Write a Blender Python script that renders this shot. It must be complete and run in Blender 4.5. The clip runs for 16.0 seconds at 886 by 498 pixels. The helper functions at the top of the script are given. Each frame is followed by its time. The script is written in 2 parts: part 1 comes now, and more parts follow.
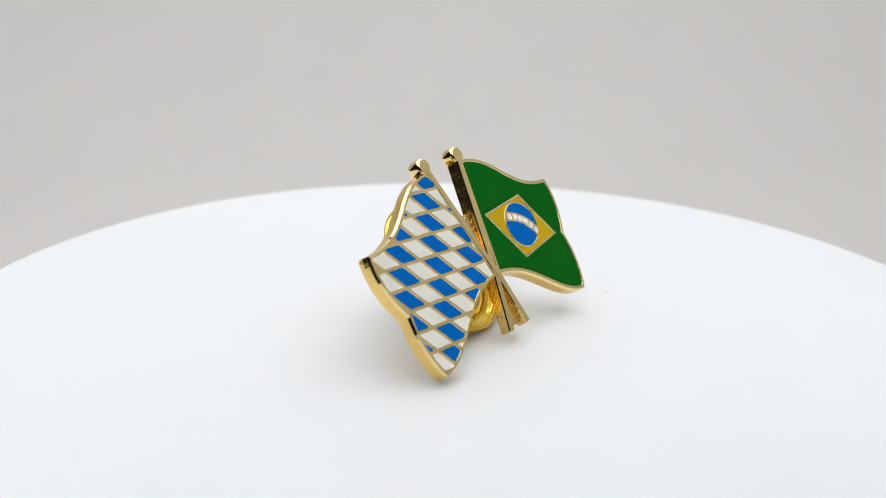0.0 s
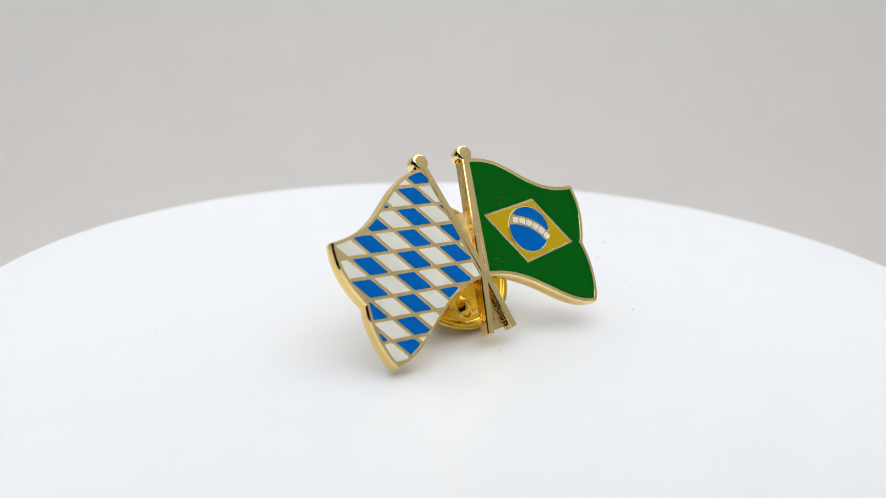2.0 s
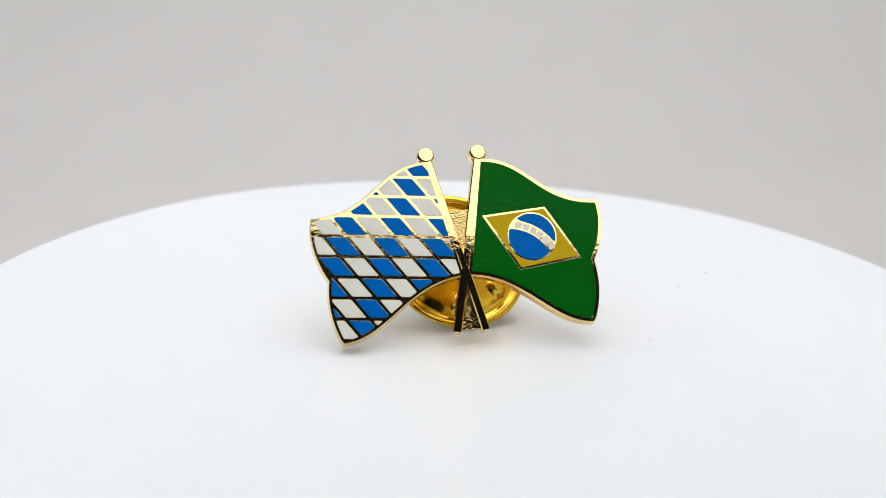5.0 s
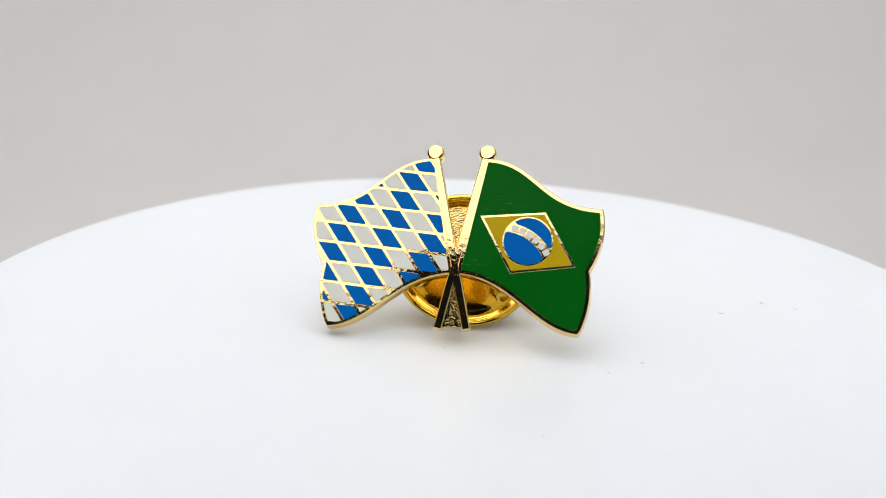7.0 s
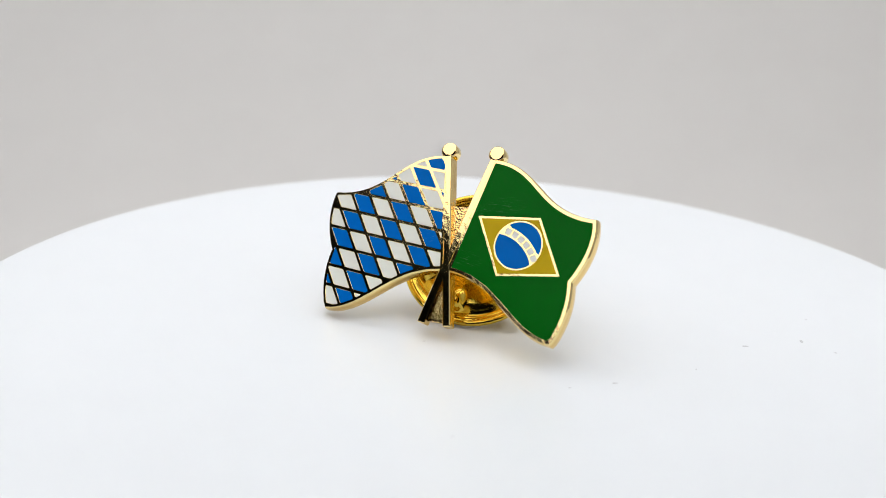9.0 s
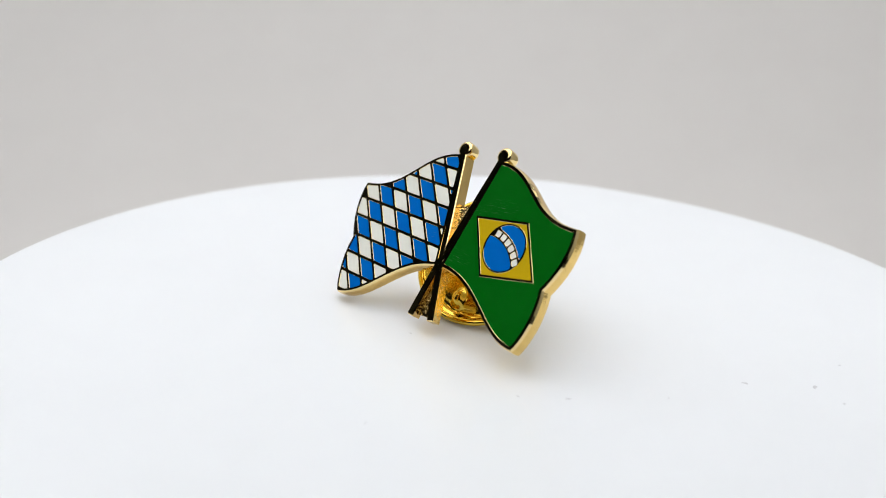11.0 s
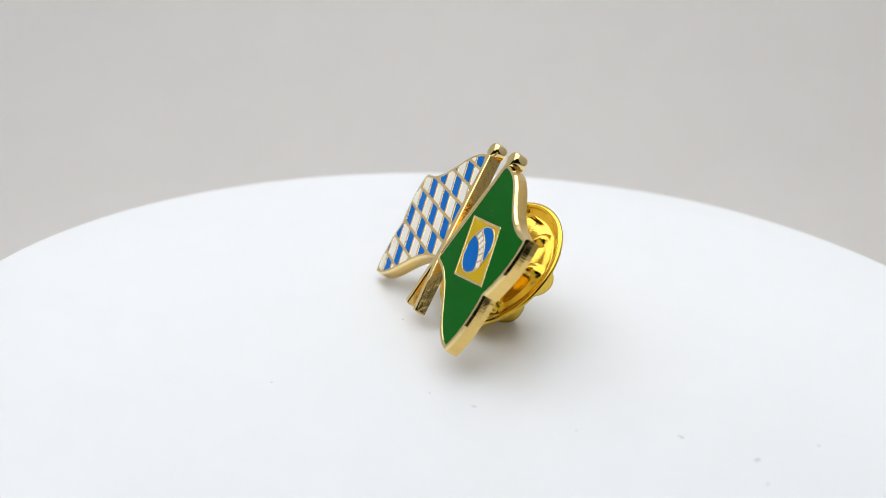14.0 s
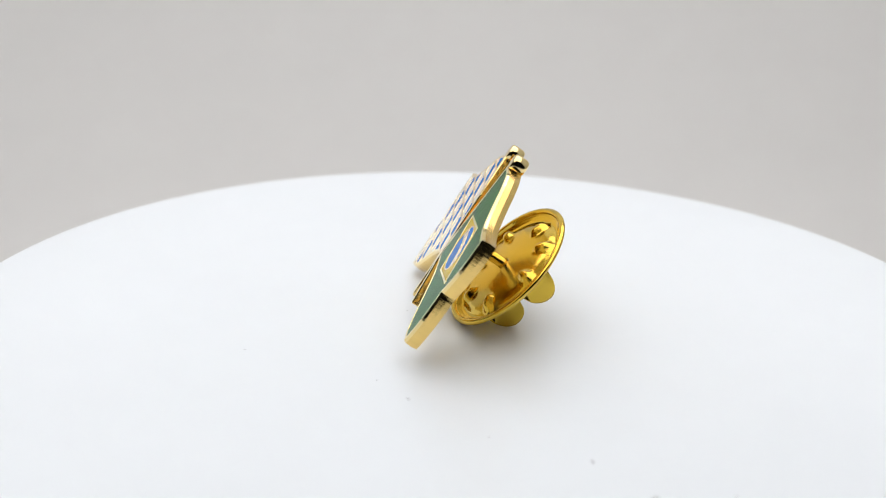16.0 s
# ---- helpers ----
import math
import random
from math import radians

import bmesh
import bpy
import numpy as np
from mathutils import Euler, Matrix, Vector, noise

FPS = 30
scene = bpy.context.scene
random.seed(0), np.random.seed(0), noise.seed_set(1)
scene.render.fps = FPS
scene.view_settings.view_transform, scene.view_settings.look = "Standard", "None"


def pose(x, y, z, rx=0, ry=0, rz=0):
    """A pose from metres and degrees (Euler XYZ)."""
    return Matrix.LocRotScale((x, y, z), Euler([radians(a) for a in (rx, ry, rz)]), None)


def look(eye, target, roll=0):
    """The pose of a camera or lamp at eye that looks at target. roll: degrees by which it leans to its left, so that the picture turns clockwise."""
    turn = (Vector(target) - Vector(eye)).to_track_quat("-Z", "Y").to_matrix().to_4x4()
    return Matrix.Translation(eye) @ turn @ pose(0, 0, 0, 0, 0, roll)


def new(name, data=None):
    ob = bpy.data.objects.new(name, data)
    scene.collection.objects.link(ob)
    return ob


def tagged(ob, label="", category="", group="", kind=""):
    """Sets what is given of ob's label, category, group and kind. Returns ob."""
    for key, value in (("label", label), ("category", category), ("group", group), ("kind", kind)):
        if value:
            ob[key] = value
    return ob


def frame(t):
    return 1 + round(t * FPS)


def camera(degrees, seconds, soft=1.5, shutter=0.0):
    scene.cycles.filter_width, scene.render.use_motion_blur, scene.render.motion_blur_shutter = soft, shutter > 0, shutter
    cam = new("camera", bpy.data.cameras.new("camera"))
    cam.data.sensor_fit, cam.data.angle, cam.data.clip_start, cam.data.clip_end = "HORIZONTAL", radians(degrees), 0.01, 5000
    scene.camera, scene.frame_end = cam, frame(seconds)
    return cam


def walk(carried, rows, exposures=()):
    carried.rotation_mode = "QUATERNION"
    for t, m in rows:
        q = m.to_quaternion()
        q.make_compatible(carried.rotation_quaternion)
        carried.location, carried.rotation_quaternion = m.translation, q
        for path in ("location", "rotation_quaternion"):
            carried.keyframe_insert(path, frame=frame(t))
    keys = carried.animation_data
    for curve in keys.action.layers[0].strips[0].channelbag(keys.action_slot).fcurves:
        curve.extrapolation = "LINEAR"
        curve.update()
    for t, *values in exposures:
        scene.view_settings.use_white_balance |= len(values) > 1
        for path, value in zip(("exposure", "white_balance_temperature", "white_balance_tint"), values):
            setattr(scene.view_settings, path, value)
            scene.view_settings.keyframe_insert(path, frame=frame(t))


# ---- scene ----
# Sizes are in millimetres of the badge as drawn, times S to metres.
S = 0.905e-3
U = 0.084 * 0.905


def spin(t):
    """Turn of the turntable in degrees at t seconds."""
    x = (t - 8.0) / 8.0
    return -18.445 - 71.085 * x - 1.398 * x * x - 0.485 * x ** 3


cam = camera(49.977, 16.0, soft=0.75)
EYE = Vector((0.0, -U, 0.43017 * U))
PITCH, YAW = radians(19.015), radians(-2.185)
AHEAD = Vector((math.sin(YAW) * math.cos(PITCH), math.cos(YAW) * math.cos(PITCH), -math.sin(PITCH)))
VIEW = look(EYE, EYE + AHEAD, 1.33)
walk(cam, [(0.0, VIEW), (16.0, VIEW)])
cam.data.dof.use_dof = True
cam.data.dof.focus_distance = 0.0800
cam.data.dof.aperture_fstop = 34.0

# ---- light: a photo light box with a lit ceiling panel, open to a dim room in front ----
world = bpy.data.worlds.new("dim_room_air")
scene.world = world
world.use_nodes = True
world.node_tree.nodes["Background"].inputs[0].default_value = (0.9, 0.95, 1.0, 1)
world.node_tree.nodes["Background"].inputs[1].default_value = 0.02
PANEL_POWER = 1.48
FILL_POWER = 2.25
scene.view_settings.exposure = 0.0


# ---- materials ----
def material(name, colour, rough=0.5, metal=0.0, coat=0.0, vary=0.06, grain=900.0, bump=0.0, bump_scale=2000.0,
             rough_vary=0.0, stretch=(1, 1, 1), emit=0.0, gloss=0.5, deep=1.0):
    m = bpy.data.materials.new(name)
    m.use_nodes = True
    nt = m.node_tree
    b = nt.nodes["Principled BSDF"]
    co = nt.nodes.new("ShaderNodeTexCoord")
    mp = nt.nodes.new("ShaderNodeMapping")
    mp.inputs["Scale"].default_value = stretch
    nt.links.new(co.outputs["Object"], mp.inputs["Vector"])

    def noise_tex(scale, detail=3.0):
        n = nt.nodes.new("ShaderNodeTexNoise")
        n.inputs["Scale"].default_value, n.inputs["Detail"].default_value = scale, detail
        nt.links.new(mp.outputs[0], n.inputs["Vector"])
        return n

    fine, broad = noise_tex(grain), noise_tex(grain * 0.12, 2.0)
    add = nt.nodes.new("ShaderNodeMath")
    add.operation = "ADD"
    nt.links.new(fine.outputs[0], add.inputs[0])
    nt.links.new(broad.outputs[0], add.inputs[1])
    ramp = nt.nodes.new("ShaderNodeMapRange")
    ramp.inputs[1].default_value, ramp.inputs[2].default_value = 0.6, 1.4
    ramp.inputs[3].default_value, ramp.inputs[4].default_value = 1 - vary, 1 + vary
    nt.links.new(add.outputs[0], ramp.inputs[0])
    hsv = nt.nodes.new("ShaderNodeHueSaturation")
    hsv.inputs["Color"].default_value = (*colour, 1)
    nt.links.new(ramp.outputs[0], hsv.inputs["Value"])
    nt.links.new(hsv.outputs[0], b.inputs["Base Color"])
    b.inputs["Metallic"].default_value = metal
    b.inputs["Specular IOR Level"].default_value = gloss
    b.inputs["Roughness"].default_value = rough
    if rough_vary:
        rr = nt.nodes.new("ShaderNodeMapRange")
        rr.inputs[1].default_value, rr.inputs[2].default_value = 0.35, 0.7
        rr.inputs[3].default_value, rr.inputs[4].default_value = max(0.02, rough - rough_vary), rough + rough_vary
        nt.links.new(broad.outputs[0], rr.inputs[0])
        nt.links.new(rr.outputs[0], b.inputs["Roughness"])
    if coat:
        b.inputs["Coat Weight"].default_value, b.inputs["Coat Roughness"].default_value = coat, 0.05
    if bump:
        n = noise_tex(bump_scale, 4.0)
        bp = nt.nodes.new("ShaderNodeBump")
        bp.inputs["Strength"].default_value, bp.inputs["Distance"].default_value = bump, 0.0001 * deep
        nt.links.new(n.outputs[0], bp.inputs["Height"])
        nt.links.new(bp.outputs[0], b.inputs["Normal"])
    if emit:
        b.inputs["Emission Color"].default_value, b.inputs["Emission Strength"].default_value = (*colour, 1), emit
    return m


GOLD = material("polished_gold_plate", (0.93, 0.735, 0.345), 0.07, 1.0, vary=0.04, grain=1500, bump=0.09, bump_scale=1600, rough_vary=0.03)
EDGE = material("tumbled_gold_edge", (0.84, 0.59, 0.20), 0.16, 1.0, vary=0.08, grain=2500, bump=0.28, bump_scale=5200, rough_vary=0.06, stretch=(1, 1, 0.08))
SANDED = material("sandblasted_gold", (0.90, 0.66, 0.27), 0.14, 1.0, vary=0.08, grain=3000, bump=0.13, bump_scale=8500)
POLE_SIDE = material("pitted_gold_pole_side", (0.84, 0.60, 0.22), 0.15, 1.0, vary=0.10, grain=2500, bump=0.45, bump_scale=2600, rough_vary=0.06)
BRASS = material("yellow_brass_clutch", (0.76, 0.53, 0.075), 0.17, 1.0, vary=0.07, grain=1400, bump=0.16, bump_scale=2200, rough_vary=0.08)
BLUE = material("blue_enamel", (0.001, 0.150, 0.57), 0.20, gloss=0.04, vary=0.05, grain=1200, rough_vary=0.05)
WHITE = material("white_enamel", (0.95, 0.935, 0.84), 0.22, gloss=0.3, vary=0.02, grain=1200, rough_vary=0.05)
GREEN = material("green_enamel", (0.002, 0.126, 0.007), 0.20, gloss=0.04, vary=0.05, grain=700, rough_vary=0.06)
YELLOW = material("yellow_enamel", (0.64, 0.43, 0.008), 0.20, gloss=0.07, vary=0.04, grain=1200, rough_vary=0.05)
PLASTIC = material("white_turntable_plastic", (0.802, 0.821, 0.846), 0.30, gloss=0.85, vary=0.010, grain=240, bump=0.02, bump_scale=900)
PAPER = material("pale_backdrop_paper", (0.600, 0.578, 0.558), 0.85, vary=0.02, grain=60, bump=0.05, bump_scale=400)
PANEL = material("light_box_wall", (0.46, 0.452, 0.438), 0.7, vary=0.03, grain=40)
DARK = material("dim_room_wall", (0.03, 0.029, 0.028), 0.8, vary=0.1, grain=6)
TABLE = material("dark_table_top", (0.07, 0.06, 0.05), 0.5, vary=0.15, grain=20, stretch=(1, 8, 1))
BLACK = material("black_plastic_base", (0.03, 0.03, 0.03), 0.45, vary=0.1, grain=200)
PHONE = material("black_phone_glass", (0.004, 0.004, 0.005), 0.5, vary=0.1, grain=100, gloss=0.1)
DUST = material("grey_dust", (0.66, 0.66, 0.68), 0.9, vary=0.2, grain=3000)
LIT = material("lit_diffuser", (0.97, 0.985, 1.0), 0.6, vary=0.01, grain=20, emit=PANEL_POWER)
# glow of the added bar at the back, an invented source
BACK_FILL = material("added_back_fill", (0.97, 0.985, 1.0), 0.6, vary=0.01, grain=20, emit=FILL_POWER)


def scuffs(m, spots):
    """Faint pale scratches in a few places of a coat of enamel, in the badge's own space."""
    nt = m.node_tree
    b = nt.nodes["Principled BSDF"]
    co = nt.nodes.new("ShaderNodeTexCoord")
    total = None
    for x, y, size, turn in spots:
        mp = nt.nodes.new("ShaderNodeMapping")
        mp.vector_type = "TEXTURE"
        mp.inputs["Location"].default_value = (x * S, y * S, 0)
        mp.inputs["Rotation"].default_value = (0, 0, radians(turn))
        mp.inputs["Scale"].default_value = (size * S, 0.45 * size * S, size * S)
        nt.links.new(co.outputs["Object"], mp.inputs["Vector"])
        fall = nt.nodes.new("ShaderNodeTexGradient")
        fall.gradient_type = "SPHERICAL"
        nt.links.new(mp.outputs[0], fall.inputs[0])
        lines = nt.nodes.new("ShaderNodeTexNoise")
        lines.inputs["Scale"].default_value, lines.inputs["Detail"].default_value = 3.0, 5.0
        squeeze = nt.nodes.new("ShaderNodeMapping")
        squeeze.inputs["Scale"].default_value = (0.5, 3.0, 1.0)
        nt.links.new(mp.outputs[0], squeeze.inputs["Vector"])
        nt.links.new(squeeze.outputs[0], lines.inputs["Vector"])
        cut = nt.nodes.new("ShaderNodeMapRange")
        cut.inputs[1].default_value, cut.inputs[2].default_value = 0.56, 0.68
        nt.links.new(lines.outputs[0], cut.inputs[0])
        mul = nt.nodes.new("ShaderNodeMath")
        mul.operation = "MULTIPLY"
        nt.links.new(fall.outputs[0], mul.inputs[0])
        nt.links.new(cut.outputs[0], mul.inputs[1])
        if total:
            add = nt.nodes.new("ShaderNodeMath")
            nt.links.new(total, add.inputs[0])
            nt.links.new(mul.outputs[0], add.inputs[1])
            total = add.outputs[0]
        else:
            total = mul.outputs[0]
    mix = nt.nodes.new("ShaderNodeMix")
    mix.data_type = "RGBA"
    old = b.inputs["Base Color"].links[0].from_socket
    weak = nt.nodes.new("ShaderNodeMath")
    weak.operation = "MULTIPLY"
    weak.inputs[1].default_value = 0.2
    nt.links.new(total, weak.inputs[0])
    nt.links.new(weak.outputs[0], mix.inputs[0])
    nt.links.new(old, mix.inputs[6])
    mix.inputs[7].default_value = (0.45, 0.55, 0.45, 1)
    nt.links.new(mix.outputs[2], b.inputs["Base Color"])


scuffs(GREEN, [(1.7, 1.5, 1.9, -8), (4.6, 6.9, 2.0, 3), (2.5, 6.3, 1.2, 20)])
scuffs(BLUE, [(-1.9, 3.2, 1.3, 25)])


# ---- mesh helpers ----
def part(name, bm, mat, parent=None, label="", smooth=False):
    me = bpy.data.meshes.new(name)
    bmesh.ops.recalc_face_normals(bm, faces=bm.faces)
    bm.to_mesh(me)
    bm.free()
    for m in (mat if isinstance(mat, (list, tuple)) else (mat,)):
        me.materials.append(m)
    if smooth:
        for f in me.polygons:
            f.use_smooth = True
    ob = new(name, me)
    if parent:
        ob.parent = parent
    return tagged(ob, label)


def bezier(p0, p1, p2, p3, n=16):
    out = []
    for i in range(n):
        t = i / n
        a, b, c, d = (1 - t) ** 3, 3 * t * (1 - t) ** 2, 3 * t * t * (1 - t), t ** 3
        out.append((a * p0[0] + b * p1[0] + c * p2[0] + d * p3[0], a * p0[1] + b * p1[1] + c * p2[1] + d * p3[1]))
    return out


def area(loop):
    return 0.5 * sum(a[0] * b[1] - b[0] * a[1] for a, b in zip(loop, loop[1:] + loop[:1]))


def tidy(loop, gap=0.02):
    out = []
    for q in loop:
        if not out or math.hypot(q[0] - out[-1][0], q[1] - out[-1][1]) > gap:
            out.append(q)
    while len(out) > 2 and math.hypot(out[0][0] - out[-1][0], out[0][1] - out[-1][1]) <= gap:
        out.pop()
    return out


def offset(loop, w):
    """The loop moved by w to its left (inwards where it runs counter-clockwise)."""
    out, n = [], len(loop)
    for i in range(n):
        a, b, c = loop[i - 1], loop[i], loop[(i + 1) % n]
        u, v = Vector((b[0] - a[0], b[1] - a[1])).normalized(), Vector((c[0] - b[0], c[1] - b[1])).normalized()
        k = Vector((-u.y - v.y, u.x + v.x))
        if k.length < 1e-6:
            k = Vector((-u.y, u.x))
        k.normalize()
        d = max(0.35, k.dot(Vector((-u.y, u.x))))
        out.append((b[0] + k.x * w / d, b[1] + k.y * w / d))
    return out


def clip(loop, point, normal):
    """The part of the loop on the side of point towards which normal shows."""
    out = []
    for a, b in zip(loop, loop[1:] + loop[:1]):
        da = (a[0] - point[0]) * normal[0] + (a[1] - point[1]) * normal[1]
        db = (b[0] - point[0]) * normal[0] + (b[1] - point[1]) * normal[1]
        if da >= 0:
            out.append(a)
        if (da >= 0) != (db >= 0):
            t = da / (da - db)
            out.append((a[0] + t * (b[0] - a[0]), a[1] + t * (b[1] - a[1])))
    return tidy(out) if len(out) > 2 else []


def fillet(loop, r):
    out, n = [], len(loop)
    for i in range(n):
        a, b, c = (Vector(loop[j % n]) for j in (i - 1, i, i + 1))
        u, v = a - b, c - b
        if u.length < 1e-6 or v.length < 1e-6 or u.angle(v) > radians(155):
            out.append(tuple(b))
            continue
        p, q = b + u.normalized() * min(r, 0.42 * u.length), b + v.normalized() * min(r, 0.42 * v.length)
        for t in (0, 0.33, 0.67, 1):
            out.append(tuple((1 - t) ** 2 * p + 2 * t * (1 - t) * b + t * t * q))
    return tidy(out, 0.008)


def slab(loops, top, bottom, chamfer=0.05, bm=None, side=None, outer=None, bulge=0.0):
    """A flat piece bounded by the first loop and pierced by the others, with chamfered front edges. The front is towards +z, millimetres."""
    bm = bm or bmesh.new()
    fronts, bm_edges = [], []
    for k, loop in enumerate(loops):
        loop = list(loop)
        if (area(loop) > 0) != (k == 0):
            loop.reverse()
        c, drop = outer if outer and k == 0 else (chamfer, chamfer)
        rows = [[bm.verts.new((x * S, y * S, z * S)) for x, y in ring]
                for ring, z in ((offset(loop, c), top), (loop, top - drop), *(((offset(loop, -bulge), 0.5 * (top + bottom)),) if bulge else ()), (loop, bottom))]
        n = len(loop)
        for a, b in zip(rows, rows[1:]):
            for i in range(n):
                f = bm.faces.new((a[i], a[(i + 1) % n], b[(i + 1) % n], b[i]))
                if side is not None and a is not rows[0]:
                    f.material_index = side
        for row, keep in ((rows[0], fronts), (rows[-1], bm_edges)):
            keep += [bm.edges.get((row[i], row[(i + 1) % n])) for i in range(n)]
    for edges, z in ((fronts, 1), (bm_edges, -1)):
        bmesh.ops.triangle_fill(bm, use_beauty=True, edges=edges, normal=(0, 0, z))
    return bm


def grid_surface(bm, rows, close=True, loop_v=False):
    vs = [[bm.verts.new(p) for p in row] for row in rows]
    n = len(vs[0])
    pairs = list(zip(vs, vs[1:])) + ([(vs[-1], vs[0])] if loop_v else [])
    for a, b in pairs:
        for i in range(n if close else n - 1):
            j = (i + 1) % n
            bm.faces.new((a[i], a[j], b[j], b[i]))
    return vs


def lathe(profile, segments=96):
    return [[(r * math.cos(2 * math.pi * i / segments), r * math.sin(2 * math.pi * i / segments), z) for i in range(segments)]
            for r, z in profile]


def box(bm, lo, hi):
    v = [bm.verts.new((x, y, z)) for x in (lo[0], hi[0]) for y in (lo[1], hi[1]) for z in (lo[2], hi[2])]
    for q in ((0, 1, 3, 2), (4, 6, 7, 5), (0, 4, 5, 1), (2, 3, 7, 6), (0, 2, 6, 4), (1, 5, 7, 3)):
        bm.faces.new([v[i] for i in q])
    return bm


# ---- the light box and the room in front of it ----
BOX_L, BOX_R, BOX_BACK, BOX_FRONT, BOX_TOP, FLOOR = -0.315, 0.226, 0.27, -0.262, 0.265, -0.055


def structure(name, bm, mat, label, smooth=False):
    return tagged(part(name, bm, mat, None, label, smooth), kind="structure")


def backdrop():
    """A sheet of paper that lies on the floor of the box and sweeps up its back."""
    bm = bmesh.new()
    r, prof = 0.16, [(BOX_FRONT, FLOOR + 0.001), (-0.05, FLOOR + 0.001)]
    for i in range(17):
        a = math.pi / 2 * i / 16
        prof.append((BOX_BACK - 0.012 - r + r * math.sin(a), FLOOR + 0.001 + r - r * math.cos(a)))
    prof.append((BOX_BACK - 0.012, BOX_TOP - 0.02))
    back = [(y + 0.0008, z - 0.0008) for y, z in reversed(prof)]
    ring = prof + back
    grid_surface(bm, [[(x, y, z) for y, z in ring] for x in (BOX_L + 0.004, BOX_R - 0.004)])
    structure("backdrop", bm, PAPER, "plain pale warm grey paper backdrop sweeping up behind the turntable", True)


def light_box():
    structure("floor", box(bmesh.new(), (BOX_L - 0.01, BOX_FRONT, FLOOR - 0.0415), (BOX_R + 0.01, BOX_BACK + 0.01, FLOOR - 0.001)), PANEL,
              "pale floor panel of the photo light box")
    structure("wall_back", box(bmesh.new(), (BOX_L, BOX_BACK, FLOOR), (BOX_R, BOX_BACK + 0.01, BOX_TOP)), PANEL, "pale back panel of the photo light box")
    structure("wall_right", box(bmesh.new(), (BOX_R, -0.19, FLOOR), (BOX_R + 0.01, BOX_BACK, BOX_TOP)), PANEL, "pale side panel of the photo light box")
    structure("wall_left", box(bmesh.new(), (BOX_L - 0.01, 0.085, FLOOR), (BOX_L, BOX_BACK, BOX_TOP)), PANEL, "pale short side panel of the photo light box")
    bm = bmesh.new()
    box(bm, (BOX_L - 0.012, BOX_FRONT - 0.006, BOX_TOP + 0.004), (BOX_R + 0.012, BOX_BACK + 0.012, BOX_TOP + 0.02))
    top = structure("ceiling", bm, BLACK, "dark housing of the overhead light panel")
    # the lit sheet, its corner and front edge cut to place dark reflections in the gold
    plan = [(BOX_R - 0.004, BOX_FRONT), (BOX_R - 0.004, BOX_BACK - 0.02), (BOX_L + 0.004, BOX_BACK - 0.02), (BOX_L + 0.004, -0.08), (-0.265, -0.115), (-0.253, -0.165), (-0.238, -0.24), (-0.19, BOX_FRONT),
            (-0.09, BOX_FRONT), (-0.055, -0.226), (0.0, -0.220), (0.125, -0.232), (0.15, BOX_FRONT)]
    bm = bmesh.new()
    vs = grid_surface(bm, [[(x, y, z) for x, y in plan] for z in (BOX_TOP, BOX_TOP + 0.003)])
    bm.faces.new(vs[0])
    bm.faces.new(vs[1])
    part("diffuser", bm, LIT, top, "glowing white light diffuser")
    # added unseen bar: brightens the platter's back so its front falls off darker
    bm = box(bmesh.new(), (BOX_L + 0.04, 0.09, BOX_TOP - 0.010), (BOX_R - 0.03, 0.21, BOX_TOP - 0.001))
    bmesh.ops.bevel(bm, geom=list(bm.edges), offset=0.003, segments=2, affect="EDGES")
    part("added_fill_bar", bm, BACK_FILL, top, "added unseen glowing bar that brightens the back of the platter")


def dim_room():
    structure("table_top", box(bmesh.new(), (-0.66, -0.76, FLOOR - 0.062), (0.66, 0.50, FLOOR - 0.042)), TABLE, "dark table top under the light box")
    w, x, y0, y1, z0, z1 = 0.02, 0.62, -0.72, 0.46, FLOOR - 0.04, 0.46
    for name, lo, hi in (("wall_south", (-x, y0 - w, z0), (x, y0, z1)), ("wall_north", (-x, y1, z0), (x, y1 + w, z1)),
                         ("wall_west", (-x - w, y0 - w, z0), (-x, y1 + w, z1)), ("wall_east", (x, y0 - w, z0), (x + w, y1 + w, z1)),
                         ("room_ceiling", (-x - w, y0 - w, z1 + 0.002), (x + w, y1 + w, z1 + w))):
        structure(name, box(bmesh.new(), lo, hi), DARK, "dim plain wall of the room")


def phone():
    """An unseen dark phone behind the lens, sized to shade platter and gold."""
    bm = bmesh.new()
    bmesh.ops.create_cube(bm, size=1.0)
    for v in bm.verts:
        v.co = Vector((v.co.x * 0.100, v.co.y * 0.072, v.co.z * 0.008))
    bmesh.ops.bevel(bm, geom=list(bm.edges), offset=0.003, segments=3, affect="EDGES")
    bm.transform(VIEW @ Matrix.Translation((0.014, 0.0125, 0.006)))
    tagged(part("phone", bm, PHONE, None, "unseen dark phone added to shade the platter and darken reflections in the gold"), category="phone")


backdrop()
light_box()
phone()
dim_room()


# ---- the turntable ----
DISC_R = 0.5834 * U + 0.0007
TILT_X, TILT_Y, DISC_Z = -0.0149, -0.0105, -0.00021


def disc_height(x, y):
    """Height of the platter at a place in its own space: a slight lean, a faint dish and a rim warped up in two places."""
    r = math.hypot(x, y) / DISC_R
    k = min(1.0, max(0.0, (r - 0.52) / 0.45))
    k = k * k * (3 - 2 * k)
    a = math.degrees(math.atan2(y, x)) % 360
    warp = 0.00019 * math.exp(-((a - 255) / 36) ** 2) + 0.00015 * math.exp(-((a - 126) / 17) ** 2)
    return DISC_Z + 0.00015 + TILT_X * x + TILT_Y * y + (0.0180 * U + warp - 0.00015) * k


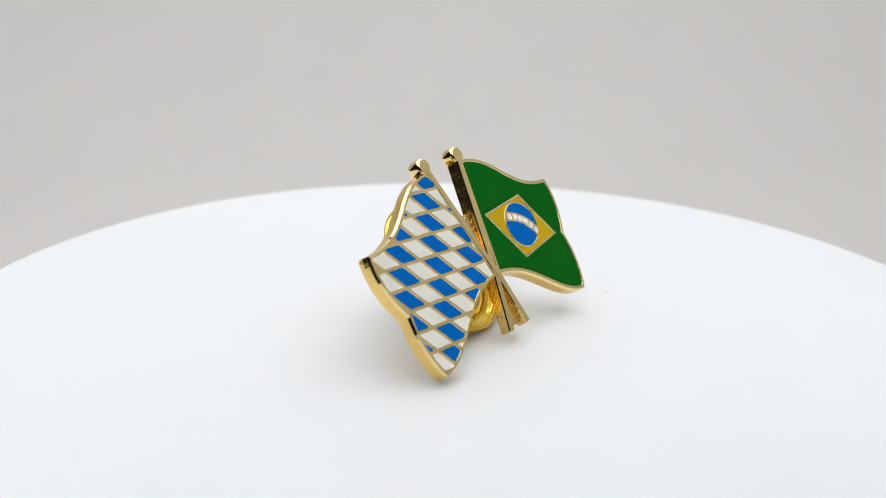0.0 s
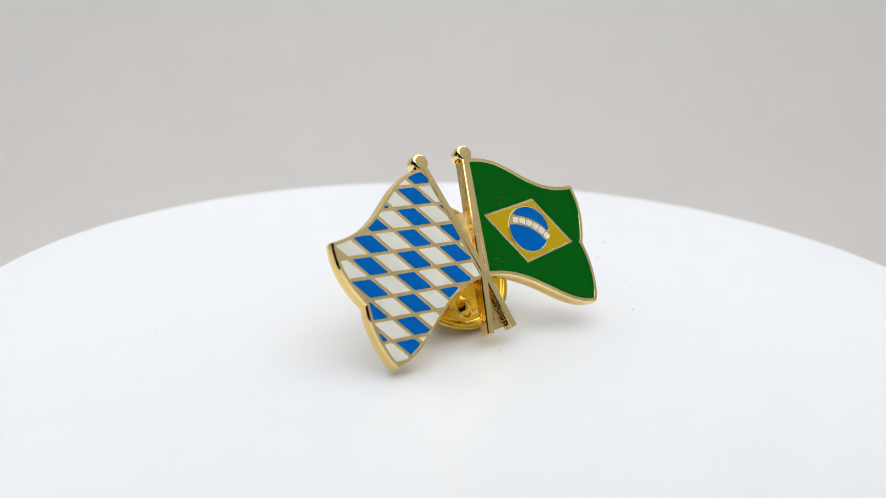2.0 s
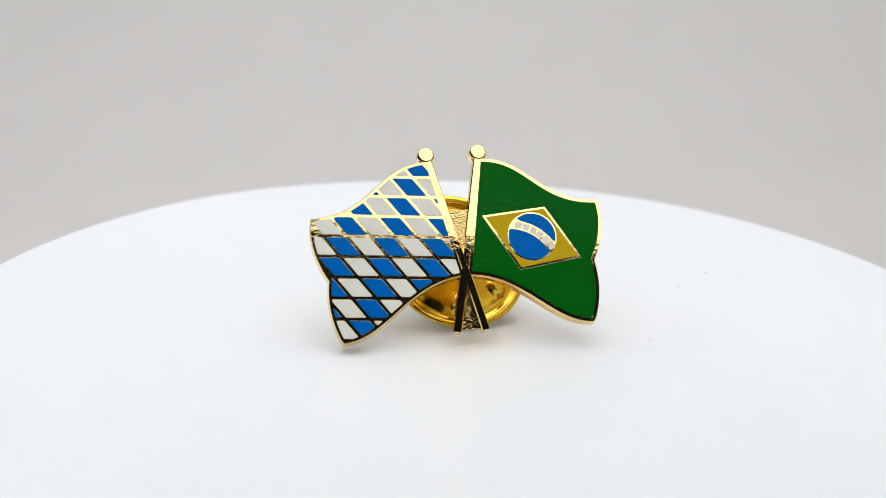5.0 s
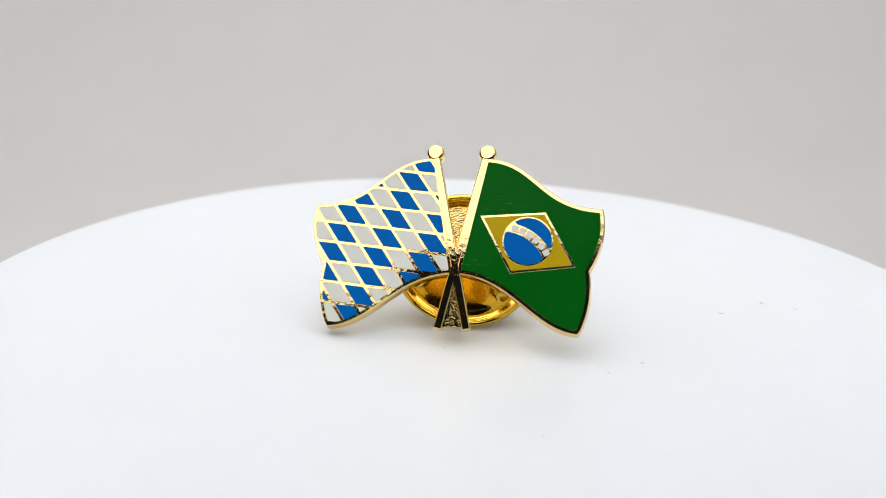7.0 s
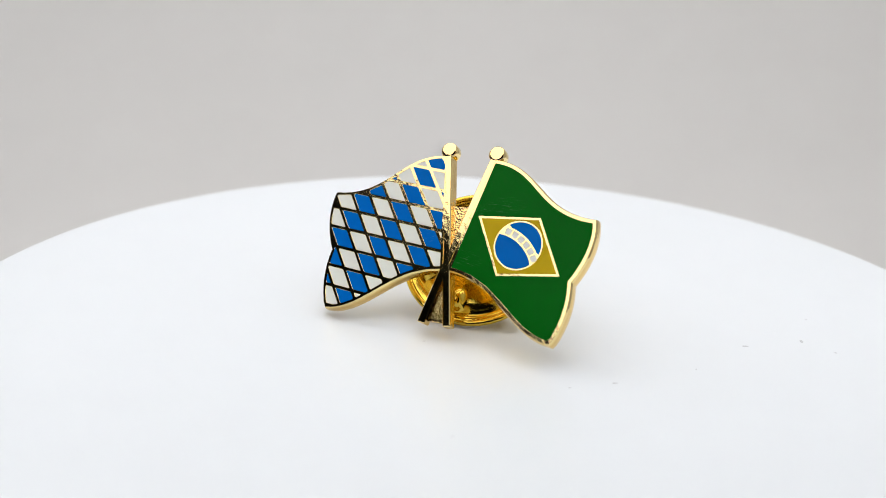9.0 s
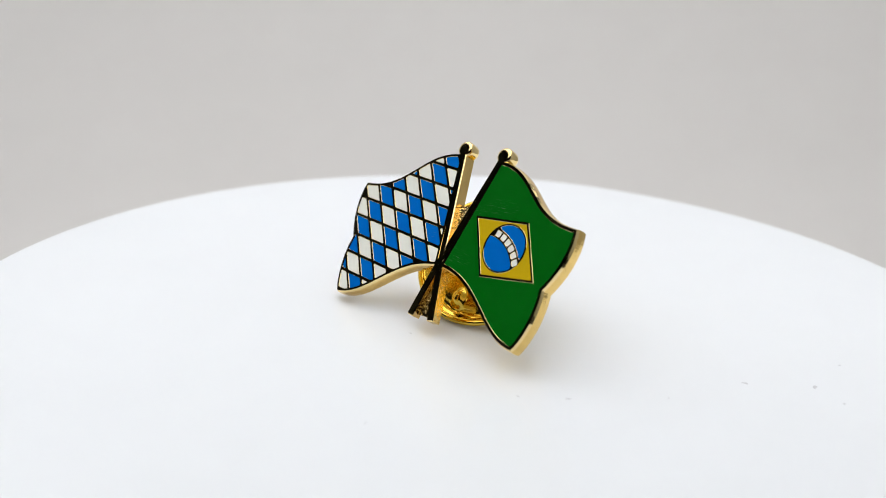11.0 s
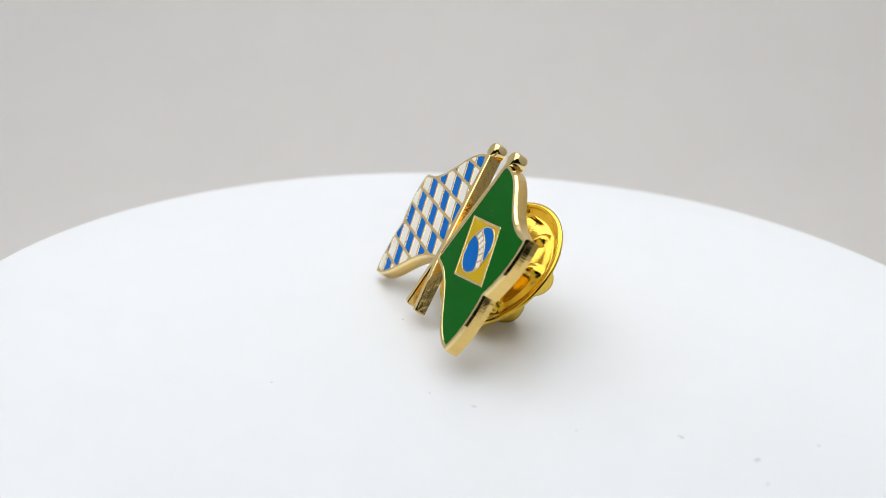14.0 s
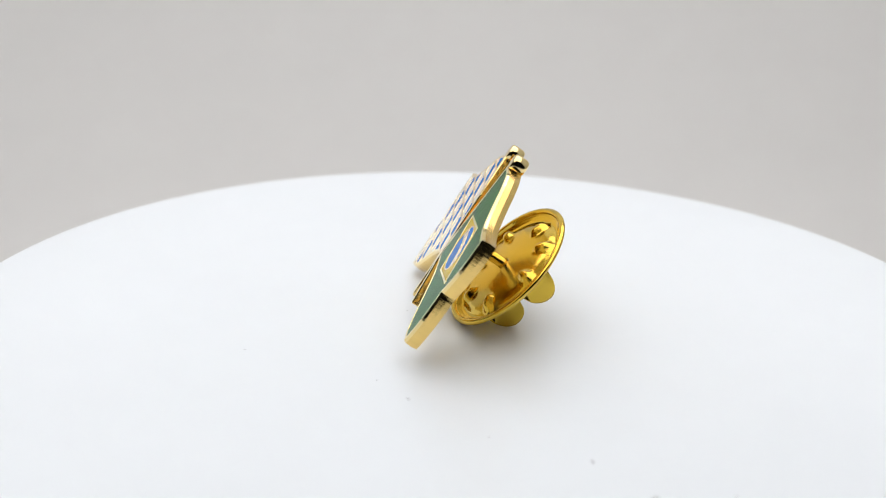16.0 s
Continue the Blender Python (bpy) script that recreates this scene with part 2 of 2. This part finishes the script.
def turntable():
    thing = tagged(new("turntable"), "round white plastic turntable with a few dust specks, turning slowly", "turntable")
    bm = bmesh.new()
    prof = [0.0005] + [DISC_R * k / 24 for k in range(1, 24)]
    rows = lathe([(r, 0.0) for r in prof], 128)
    rim = 0.0008
    edge = [(DISC_R - rim + rim * math.sin(a), -rim + rim * math.cos(a)) for a in (i * math.pi / 12 for i in range(7))]
    rows += lathe(edge + [(DISC_R, -0.010), (DISC_R - 0.003, -0.012), (0.012, -0.012)], 128)
    rows = [[(x, y, z + disc_height(x, y)) for x, y, z in row] for row in rows]
    vs = grid_surface(bm, rows)
    bm.faces.new(vs[0])
    bm.faces.new(vs[-1])
    part("platter", bm, PLASTIC, thing, "white satin plastic platter", True)
    rng = random.Random(4)
    specks = [(0.1893, -0.0563, 1.0), (0.2786, 0.1124, 1.0), (0.330, 0.1583, 1.3), (0.368, 0.144, 0.9), (0.1053, -0.238, 0.6), (0.1554, -0.0913, 0.45),
              (0.2492, 0.0231, 0.5), (-0.020, -0.0794, 0.6), (-0.323, 0.140, 0.6), (0.323, 0.2248, 0.7)]
    for x, y, k in specks:
        bm = bmesh.new()
        bmesh.ops.create_icosphere(bm, subdivisions=1, radius=0.00013 * k)
        turn = rng.uniform(0, math.pi)
        for v in bm.verts:
            v.co *= rng.uniform(0.7, 1.2)
            v.co.x *= 2.2
            v.co.z *= 0.35
            v.co.rotate(Euler((0, 0, turn)))
            v.co += Vector((x * U, y * U, disc_height(x * U, y * U)))
        part("dust_speck", bm, DUST, thing)
    return thing


def turntable_base():
    bm = bmesh.new()
    rows = lathe([(0.004, -0.0145), (0.030, -0.0145), (0.034, -0.018), (0.036, FLOOR + 0.004), (0.035, FLOOR + 0.0022), (0.004, FLOOR + 0.0022)], 64)
    vs = grid_surface(bm, rows)
    bm.faces.new(vs[0])
    bm.faces.new(vs[-1])
    return tagged(part("display_stand", bm, BLACK, None, "black round motor base under the white platter", True), category="display stand")


PLATTER = turntable()
turntable_base()


# ---- the badge ----
LEAN, ROLL, SWING = 33.126, 4.3, 1.6
# the badge's own space: x to its right, y up its face, z out of its face; the crossing of the flags at the origin
_u = Vector((-0.5, 6.95))
OX, OY = -0.010913 * U, -0.088163 * U
LEAN_R = radians(LEAN)
FOOT = Vector((OX + _u.x * S, OY + _u.y * S * math.sin(LEAN_R), _u.y * S * math.cos(LEAN_R)))
PIN_POSE = Matrix.Translation(FOOT) @ pose(0, 0, 0, 90 - LEAN, 0, 0) @ pose(0, 0, 0, 0, 0, ROLL) @ pose(0, 0, 0.13 * S, 0, SWING, 0)
THICK = 1.32
SLOPE, CROSS = 0.2234, 0.85


def pole_x(y):
    return SLOPE * (y - CROSS)


def flag_outline(wide):
    top = bezier((2.25, 11.28), (7.2, 11.2), (7.4, 6.6), (13.07, 6.53), 28)
    side = bezier((13.07, 6.53), (13.6, 4.4), (12.9, 2.2), (12.0, 0.62), 16) + bezier((12.0, 0.62), (12.35, -1.4), (12.0, -3.4), (11.25, -5.0), 16)
    low = bezier((11.1, -5.12), (7.2, -5.0), (5.2, -0.1), (0.1, 0.12), 28) + [(0.1, 0.12)]
    return [(x * (wide if x > 3 else 1 + (wide - 1) * max(0, x - 1) / 2), y) for x, y in (top + side + low)][::-1]


def mirrored(loop):
    return [(-x, y) for x, y in loop][::-1]


def flag_field(loop, border, gap):
    """The enamelled field: the outline less its metal border, on the fly side of the pole."""
    inner = tidy(offset(loop, border), 0.03)
    return clip(inner, (pole_x(0) + gap, 0), (1, -SLOPE))


def lozenge_flag(badge):
    outline = tidy(flag_outline(1.030))
    field = mirrored(flag_field(outline, 0.38, 0.32))
    outline = mirrored(clip(outline, (pole_x(0) + 0.05, 0), (1, -SLOPE)))
    e1, e2 = Vector((2.15, -0.20)), Vector((1.43, -2.03))
    node = Vector((-6.09, 9.95))
    cells = []
    n1, n2 = Vector((-e1.y, e1.x)).normalized(), Vector((-e2.y, e2.x)).normalized()
    half = 0.165
    for i in range(-9, 10):
        for j in range(-9, 10):
            o = node + i * e1 + j * e2
            far = o + e1 + e2
            cell = field
            for q, n in ((o - n1 * half, -n1), (far + n1 * half, n1), (o + n2 * half, n2), (far - n2 * half, -n2)):
                cell = clip(cell, q, n) if cell else []
            if len(cell) > 2 and abs(area(cell)) > (0.25 if min(q[0] for q in cell) < -12.4 else 0.04):
                cells.append((fillet(cell, 0.10), (i + j) % 2 == 0))
    bm = slab([outline] + [c for c, _ in cells], 0.0, -0.3, 0.04, side=1, outer=(0.12, 0.26))
    slab([outline], -0.28, -THICK, 0.01, bm, side=1, bulge=0.035)
    flag = part("lozenge_flag", bm, (GOLD, EDGE), badge, "gold flag plate with diagonal metal cell walls")
    for cell, blue in cells:
        part("blue_cell" if blue else "white_cell", slab([offset(cell if area(cell) > 0 else cell[::-1], -0.012)], -0.012, -0.25, 0.02),
             BLUE if blue else WHITE, flag)
    return flag


def ring(cx, cy, r, n=48, k=1.0):
    return [(cx + r * math.cos(2 * math.pi * i / n), cy + r * k * math.sin(2 * math.pi * i / n)) for i in range(n)]


def green_flag(badge):
    outline = tidy(flag_outline(1.011))
    field = fillet(flag_field(outline, 0.44, 0.36), 0.12)
    outline = clip(outline, (pole_x(0) + 0.05, 0), (1, -SLOPE))
    diamond = [(2.07, 5.66), (5.04, 0.27), (10.93, 1.01), (8.07, 6.10)]
    yellow = offset(diamond, 0.24)
    cx, cy, r = 6.52, 3.33, 2.33
    disc = ring(cx, cy, r)
    globe = ring(cx, cy, r - 0.17, 64)
    # the curved band across the globe: two arcs about a centre below it
    bx, by, r_out, r_in = 4.15, 0.00, 5.02, 4.28
    upper = [q for q in globe if math.hypot(q[0] - bx, q[1] - by) > r_out + 0.09]
    lower = [q for q in globe if math.hypot(q[0] - bx, q[1] - by) < r_in - 0.09]

    def along(points, radius):
        """Close a piece of the globe's rim by the arc of the band."""
        k = max(range(len(points)), key=lambda i: math.dist(points[i], points[i - 1]))
        points = points[k:] + points[:k]
        a0 = math.atan2(points[-1][1] - by, points[-1][0] - bx)
        a1 = math.atan2(points[0][1] - by, points[0][0] - bx)
        return tidy(points + [(bx + radius * math.cos(a0 + (a1 - a0) * i / 14), by + radius * math.sin(a0 + (a1 - a0) * i / 14)) for i in range(1, 14)], 0.03)

    upper, lower = along(upper, r_out + 0.08), along(lower, r_in - 0.08)
    squares = []
    for i in range(6):
        a = radians(75.0 - 9.1 * i)
        mid, w = 0.5 * (r_in + r_out), 0.28
        da = w / mid
        sq = [(bx + (mid + k * 0.275) * math.cos(a + s * da), by + (mid + k * 0.275) * math.sin(a + s * da)) for k, s in ((-1, 1), (-1, -1), (1, -1), (1, 1))]
        squares.append(fillet(sq, 0.1))
    bm = slab([outline, field], 0.0, -0.3, 0.04, side=1, outer=(0.12, 0.26))
    slab([outline], -0.28, -THICK, 0.01, bm, side=1, bulge=0.035)
    flag = part("green_flag", bm, (GOLD, EDGE), badge, "gold flag plate with a raised border")
    part("green_enamel", slab([offset(field, -0.012), diamond], -0.012, -0.25, 0.02), GREEN, flag, "glossy green enamel with faint scuffs")
    part("diamond_frame", slab([diamond, yellow], 0.0, -0.25, 0.025), GOLD, flag)
    part("yellow_enamel", slab([offset(yellow, -0.012), ring(cx, cy, r + 0.01)], -0.012, -0.25, 0.02), YELLOW, flag)
    part("globe_frame", slab([disc, upper, lower] + squares, 0.0, -0.25, 0.022), GOLD, flag)
    for piece in (upper, lower):
        piece = piece if area(piece) > 0 else piece[::-1]
        part("blue_enamel", slab([offset(piece, -0.012)], -0.012, -0.25, 0.02), BLUE, flag)
    for sq in squares:
        sq = sq if area(sq) > 0 else sq[::-1]
        part("white_square", slab([offset(sq, -0.01)], -0.012, -0.25, 0.015), WHITE, flag)
    return flag


def flagpole(badge, sign, lift):
    w0, w1 = 0.34, 0.41
    loop = [(pole_x(11.35) - w0, 11.35), (pole_x(-4.85) - w1, -4.85), (pole_x(-5.0) + w1 * 0.9, -4.98), (pole_x(11.35) + w0, 11.35)]
    if sign < 0:
        loop = mirrored(loop)
    bm = slab([fillet(loop, 0.12)], lift, -THICK, 0.09, side=1)
    # the foot of the pole falls back a little below the crossing
    bmesh.ops.bisect_plane(bm, geom=bm.verts[:] + bm.edges[:] + bm.faces[:], plane_co=(0, -0.1 * S, 0), plane_no=(0, 1, 0))
    for v in bm.verts:
        if v.co.y < -0.1 * S and v.co.z > -0.5 * THICK * S:
            v.co.z += 0.06 * (v.co.y + 0.1 * S)
    pole = part("flagpole", bm, (GOLD, POLE_SIDE), badge)
    cx, cy = sign * 2.46, 11.78
    bm = bmesh.new()
    rad = 0.84
    prof = [(0.02, 0.034), (0.40, 0.032), (0.58, 0.03), (0.64, 0.022), (0.73, -0.04), (0.80, -0.15), (rad, -0.42), (rad, -1.1), (0.74, -1.36), (0.5, -1.47), (0.02, -1.48)]
    rows = [[((cx + x) * S, (cy + y) * S, z * S) for x, y, z in row] for row in lathe(prof, 40)]
    vs = grid_surface(bm, rows)
    bm.faces.new(vs[0])
    bm.faces.new(vs[-1])
    part("finial", bm, GOLD, pole, "small rounded gold knob", True)


def infill(badge):
    """The sandblasted web between the poles, above and below their crossing: a grid of small uneven facets."""
    rng = random.Random(11)
    for y0, y1, ends in ((1.5, 6.52, 1), (0.1, -4.68, -1)):
        bm = bmesh.new()
        rows, n_y, n_x = [], 52, 20
        for i in range(n_y + 1):
            y = y0 + (y1 - y0) * i / n_y
            w = abs(pole_x(y)) - 0.10
            row = []
            for j in range(n_x + 1):
                k = 2 * j / n_x - 1
                inside = 0 < i < n_y and 0 < j < n_x
                dip = 0.10 * (1 - k * k) if i == n_y else 0.0
                row.append(((w * k + (rng.uniform(-0.02, 0.02) if inside else 0)) * S, (y - ends * dip) * S,
                            (-0.50 + 0.07 * min(0, y) + rng.uniform(-0.011, 0.011)) * S))
            rows.append(row)
        back = [[(x, y, (-THICK + 0.02) * S) for x, y, _ in row] for row in reversed(rows)]
        vs = grid_surface(bm, rows + back, close=False, loop_v=True)
        for c in (0, -1):
            bm.faces.new([v[c] for v in vs])
        part("textured_web", bm, SANDED, badge, "sandblasted gold web between the poles")


CLUTCH = (0.18, 2.98, 5.85, 7.09, 0.190, 0.211)


def clutch(badge):
    a0, b0, h, rad, ta, tb = CLUTCH
    axis = Vector((ta, tb, 1)).normalized()
    up = (Vector((0, 1, 0)) - axis * axis.y).normalized()
    turn = Matrix((up.cross(axis), up, axis)).transposed().to_4x4()
    place = Matrix.Translation((a0 * S, b0 * S, -h * S)) @ turn

    dents = [radians(a) for a in (100, 57, 14, -43, -97, -150, 160)]

    def dish(r, phi):
        """Height of the disc over its rim plane: a low dome, a gutter inside the rim, and pressed dents."""
        k = min(1.0, r / (rad - 0.5))
        z = 0.45 - 0.75 * k ** 1.6 - 0.35 * math.exp(-((r - rad + 1.3) / 0.5) ** 2) + 0.25 * k ** 12
        for a in dents:
            x, y = r * math.cos(phi - a) - 4.7, r * math.sin(phi - a)
            d = (x / 0.95) ** 2 + (y / 0.52) ** 2
            if d < 4:
                z += 0.55 * math.exp(-d ** 3)
        return z

    rs = [0.55 + (rad - 1.05) * i / 30 for i in range(31)]
    seg = 128
    bm = bmesh.new()
    angs = [2 * math.pi * i / seg for i in range(seg)]
    front = [[(r * math.cos(p), r * math.sin(p), dish(r, p)) for p in angs] for r in rs]
    rim = [[((rad - 0.32 + 0.32 * math.cos(a)) * math.cos(p), (rad - 0.32 + 0.32 * math.cos(a)) * math.sin(p), 0.05 + 0.26 * math.sin(a)) for p in angs]
           for a in (radians(150 - 30 * i) for i in range(10))]
    back = [[(r * math.cos(p), r * math.sin(p), dish(r, p) - 0.3) for p in angs] for r in reversed(rs)]
    rows = [[(x * S, y * S, z * S) for x, y, z in row] for row in front + rim + back]
    grid_surface(bm, rows, loop_v=True)
    bm.transform(place)
    body = part("clutch", bm, BRASS, badge, "yellow brass clutch disc with pressed dents and rolled rim", True)
    # two squeeze wings stand out of the back and flare apart
    for k in (-1, 1):
        bm = bmesh.new()
        columns = 32
        rows = []
        for thick in (0.19, -0.19):
            for i in range(13):
                t = i / 12 if thick > 0 else 1 - i / 12
                row = []
                for j in range(columns + 1):
                    y = -3.75 + 7.5 * j / columns
                    lobe = math.sqrt(max(0.0, 1 - ((abs(y) - 2.0) / 1.8) ** 2))
                    depth = 0.5 + (1.1 if abs(y) < 2.05 else 0.0) * (1 - lobe) + 3.5 * lobe ** 0.8
                    curl = 0.35 * lobe * math.sin(math.pi * t)
                    row.append((k * (1.7 + 1.5 * t + curl) + thick * (1 - 0.5 * t ** 6), y * (0.9 + 0.1 * t) - 0.35, 0.1 - depth * t))
                rows.append(row)
        bm = bmesh.new()
        vs = grid_surface(bm, [[(x * S, y * S, z * S) for x, y, z in row] for row in rows], close=False, loop_v=True)
        for c in (0, -1):
            bm.faces.new([v[c] for v in vs])
        bm.transform(place @ pose(0, 0, 0, 0, 0, WING_TURN))
        part("wing", bm, BRASS, body, "", True)
    bm = bmesh.new()
    box(bm, (-1.9 * S, -1.0 * S, -2.6 * S), (1.9 * S, 1.0 * S, -0.2 * S))
    bmesh.ops.bevel(bm, geom=list(bm.edges), offset=0.4 * S, segments=3, affect="EDGES")
    bm.transform(place @ pose(0, 0, 0, 0, 0, WING_TURN))
    part("spring_housing", bm, BRASS, body, "", True)


WING_TURN = -10.0


def pin_post(badge):
    a0, b0, h, rad, ta, tb = CLUTCH
    bm = bmesh.new()
    rows = lathe([(0.02, -THICK), (0.95, -THICK), (0.9, -THICK - 0.25), (0.55, -THICK - 0.45), (0.52, -7.2), (0.35, -8.0), (0.02, -8.9)], 24)
    grid_surface(bm, [[((a0 + x) * S, (b0 + y) * S, z * S) for x, y, z in row] for row in rows])
    part("pin_post", bm, GOLD, badge, "", True)


def lapel_pin():
    badge = tagged(new("lapel_pin"), "gold-plated enamel pin with two crossed flags leaning on its clutch", "lapel pin")
    lozenge_flag(badge)
    green_flag(badge)
    flagpole(badge, 1, 0.012)
    flagpole(badge, -1, 0.022)
    infill(badge)
    clutch(badge)
    pin_post(badge)
    return badge


BADGE = lapel_pin()


# ---- what moves ----
def motions():
    times = [0.5 * i for i in range(33)]
    walk(PLATTER, [(t, pose(0, 0, 0, 0, 0, spin(t))) for t in times])
    walk(BADGE, [(t, pose(0, 0, 0, 0, 0, spin(t)) @ PIN_POSE) for t in times])


motions()
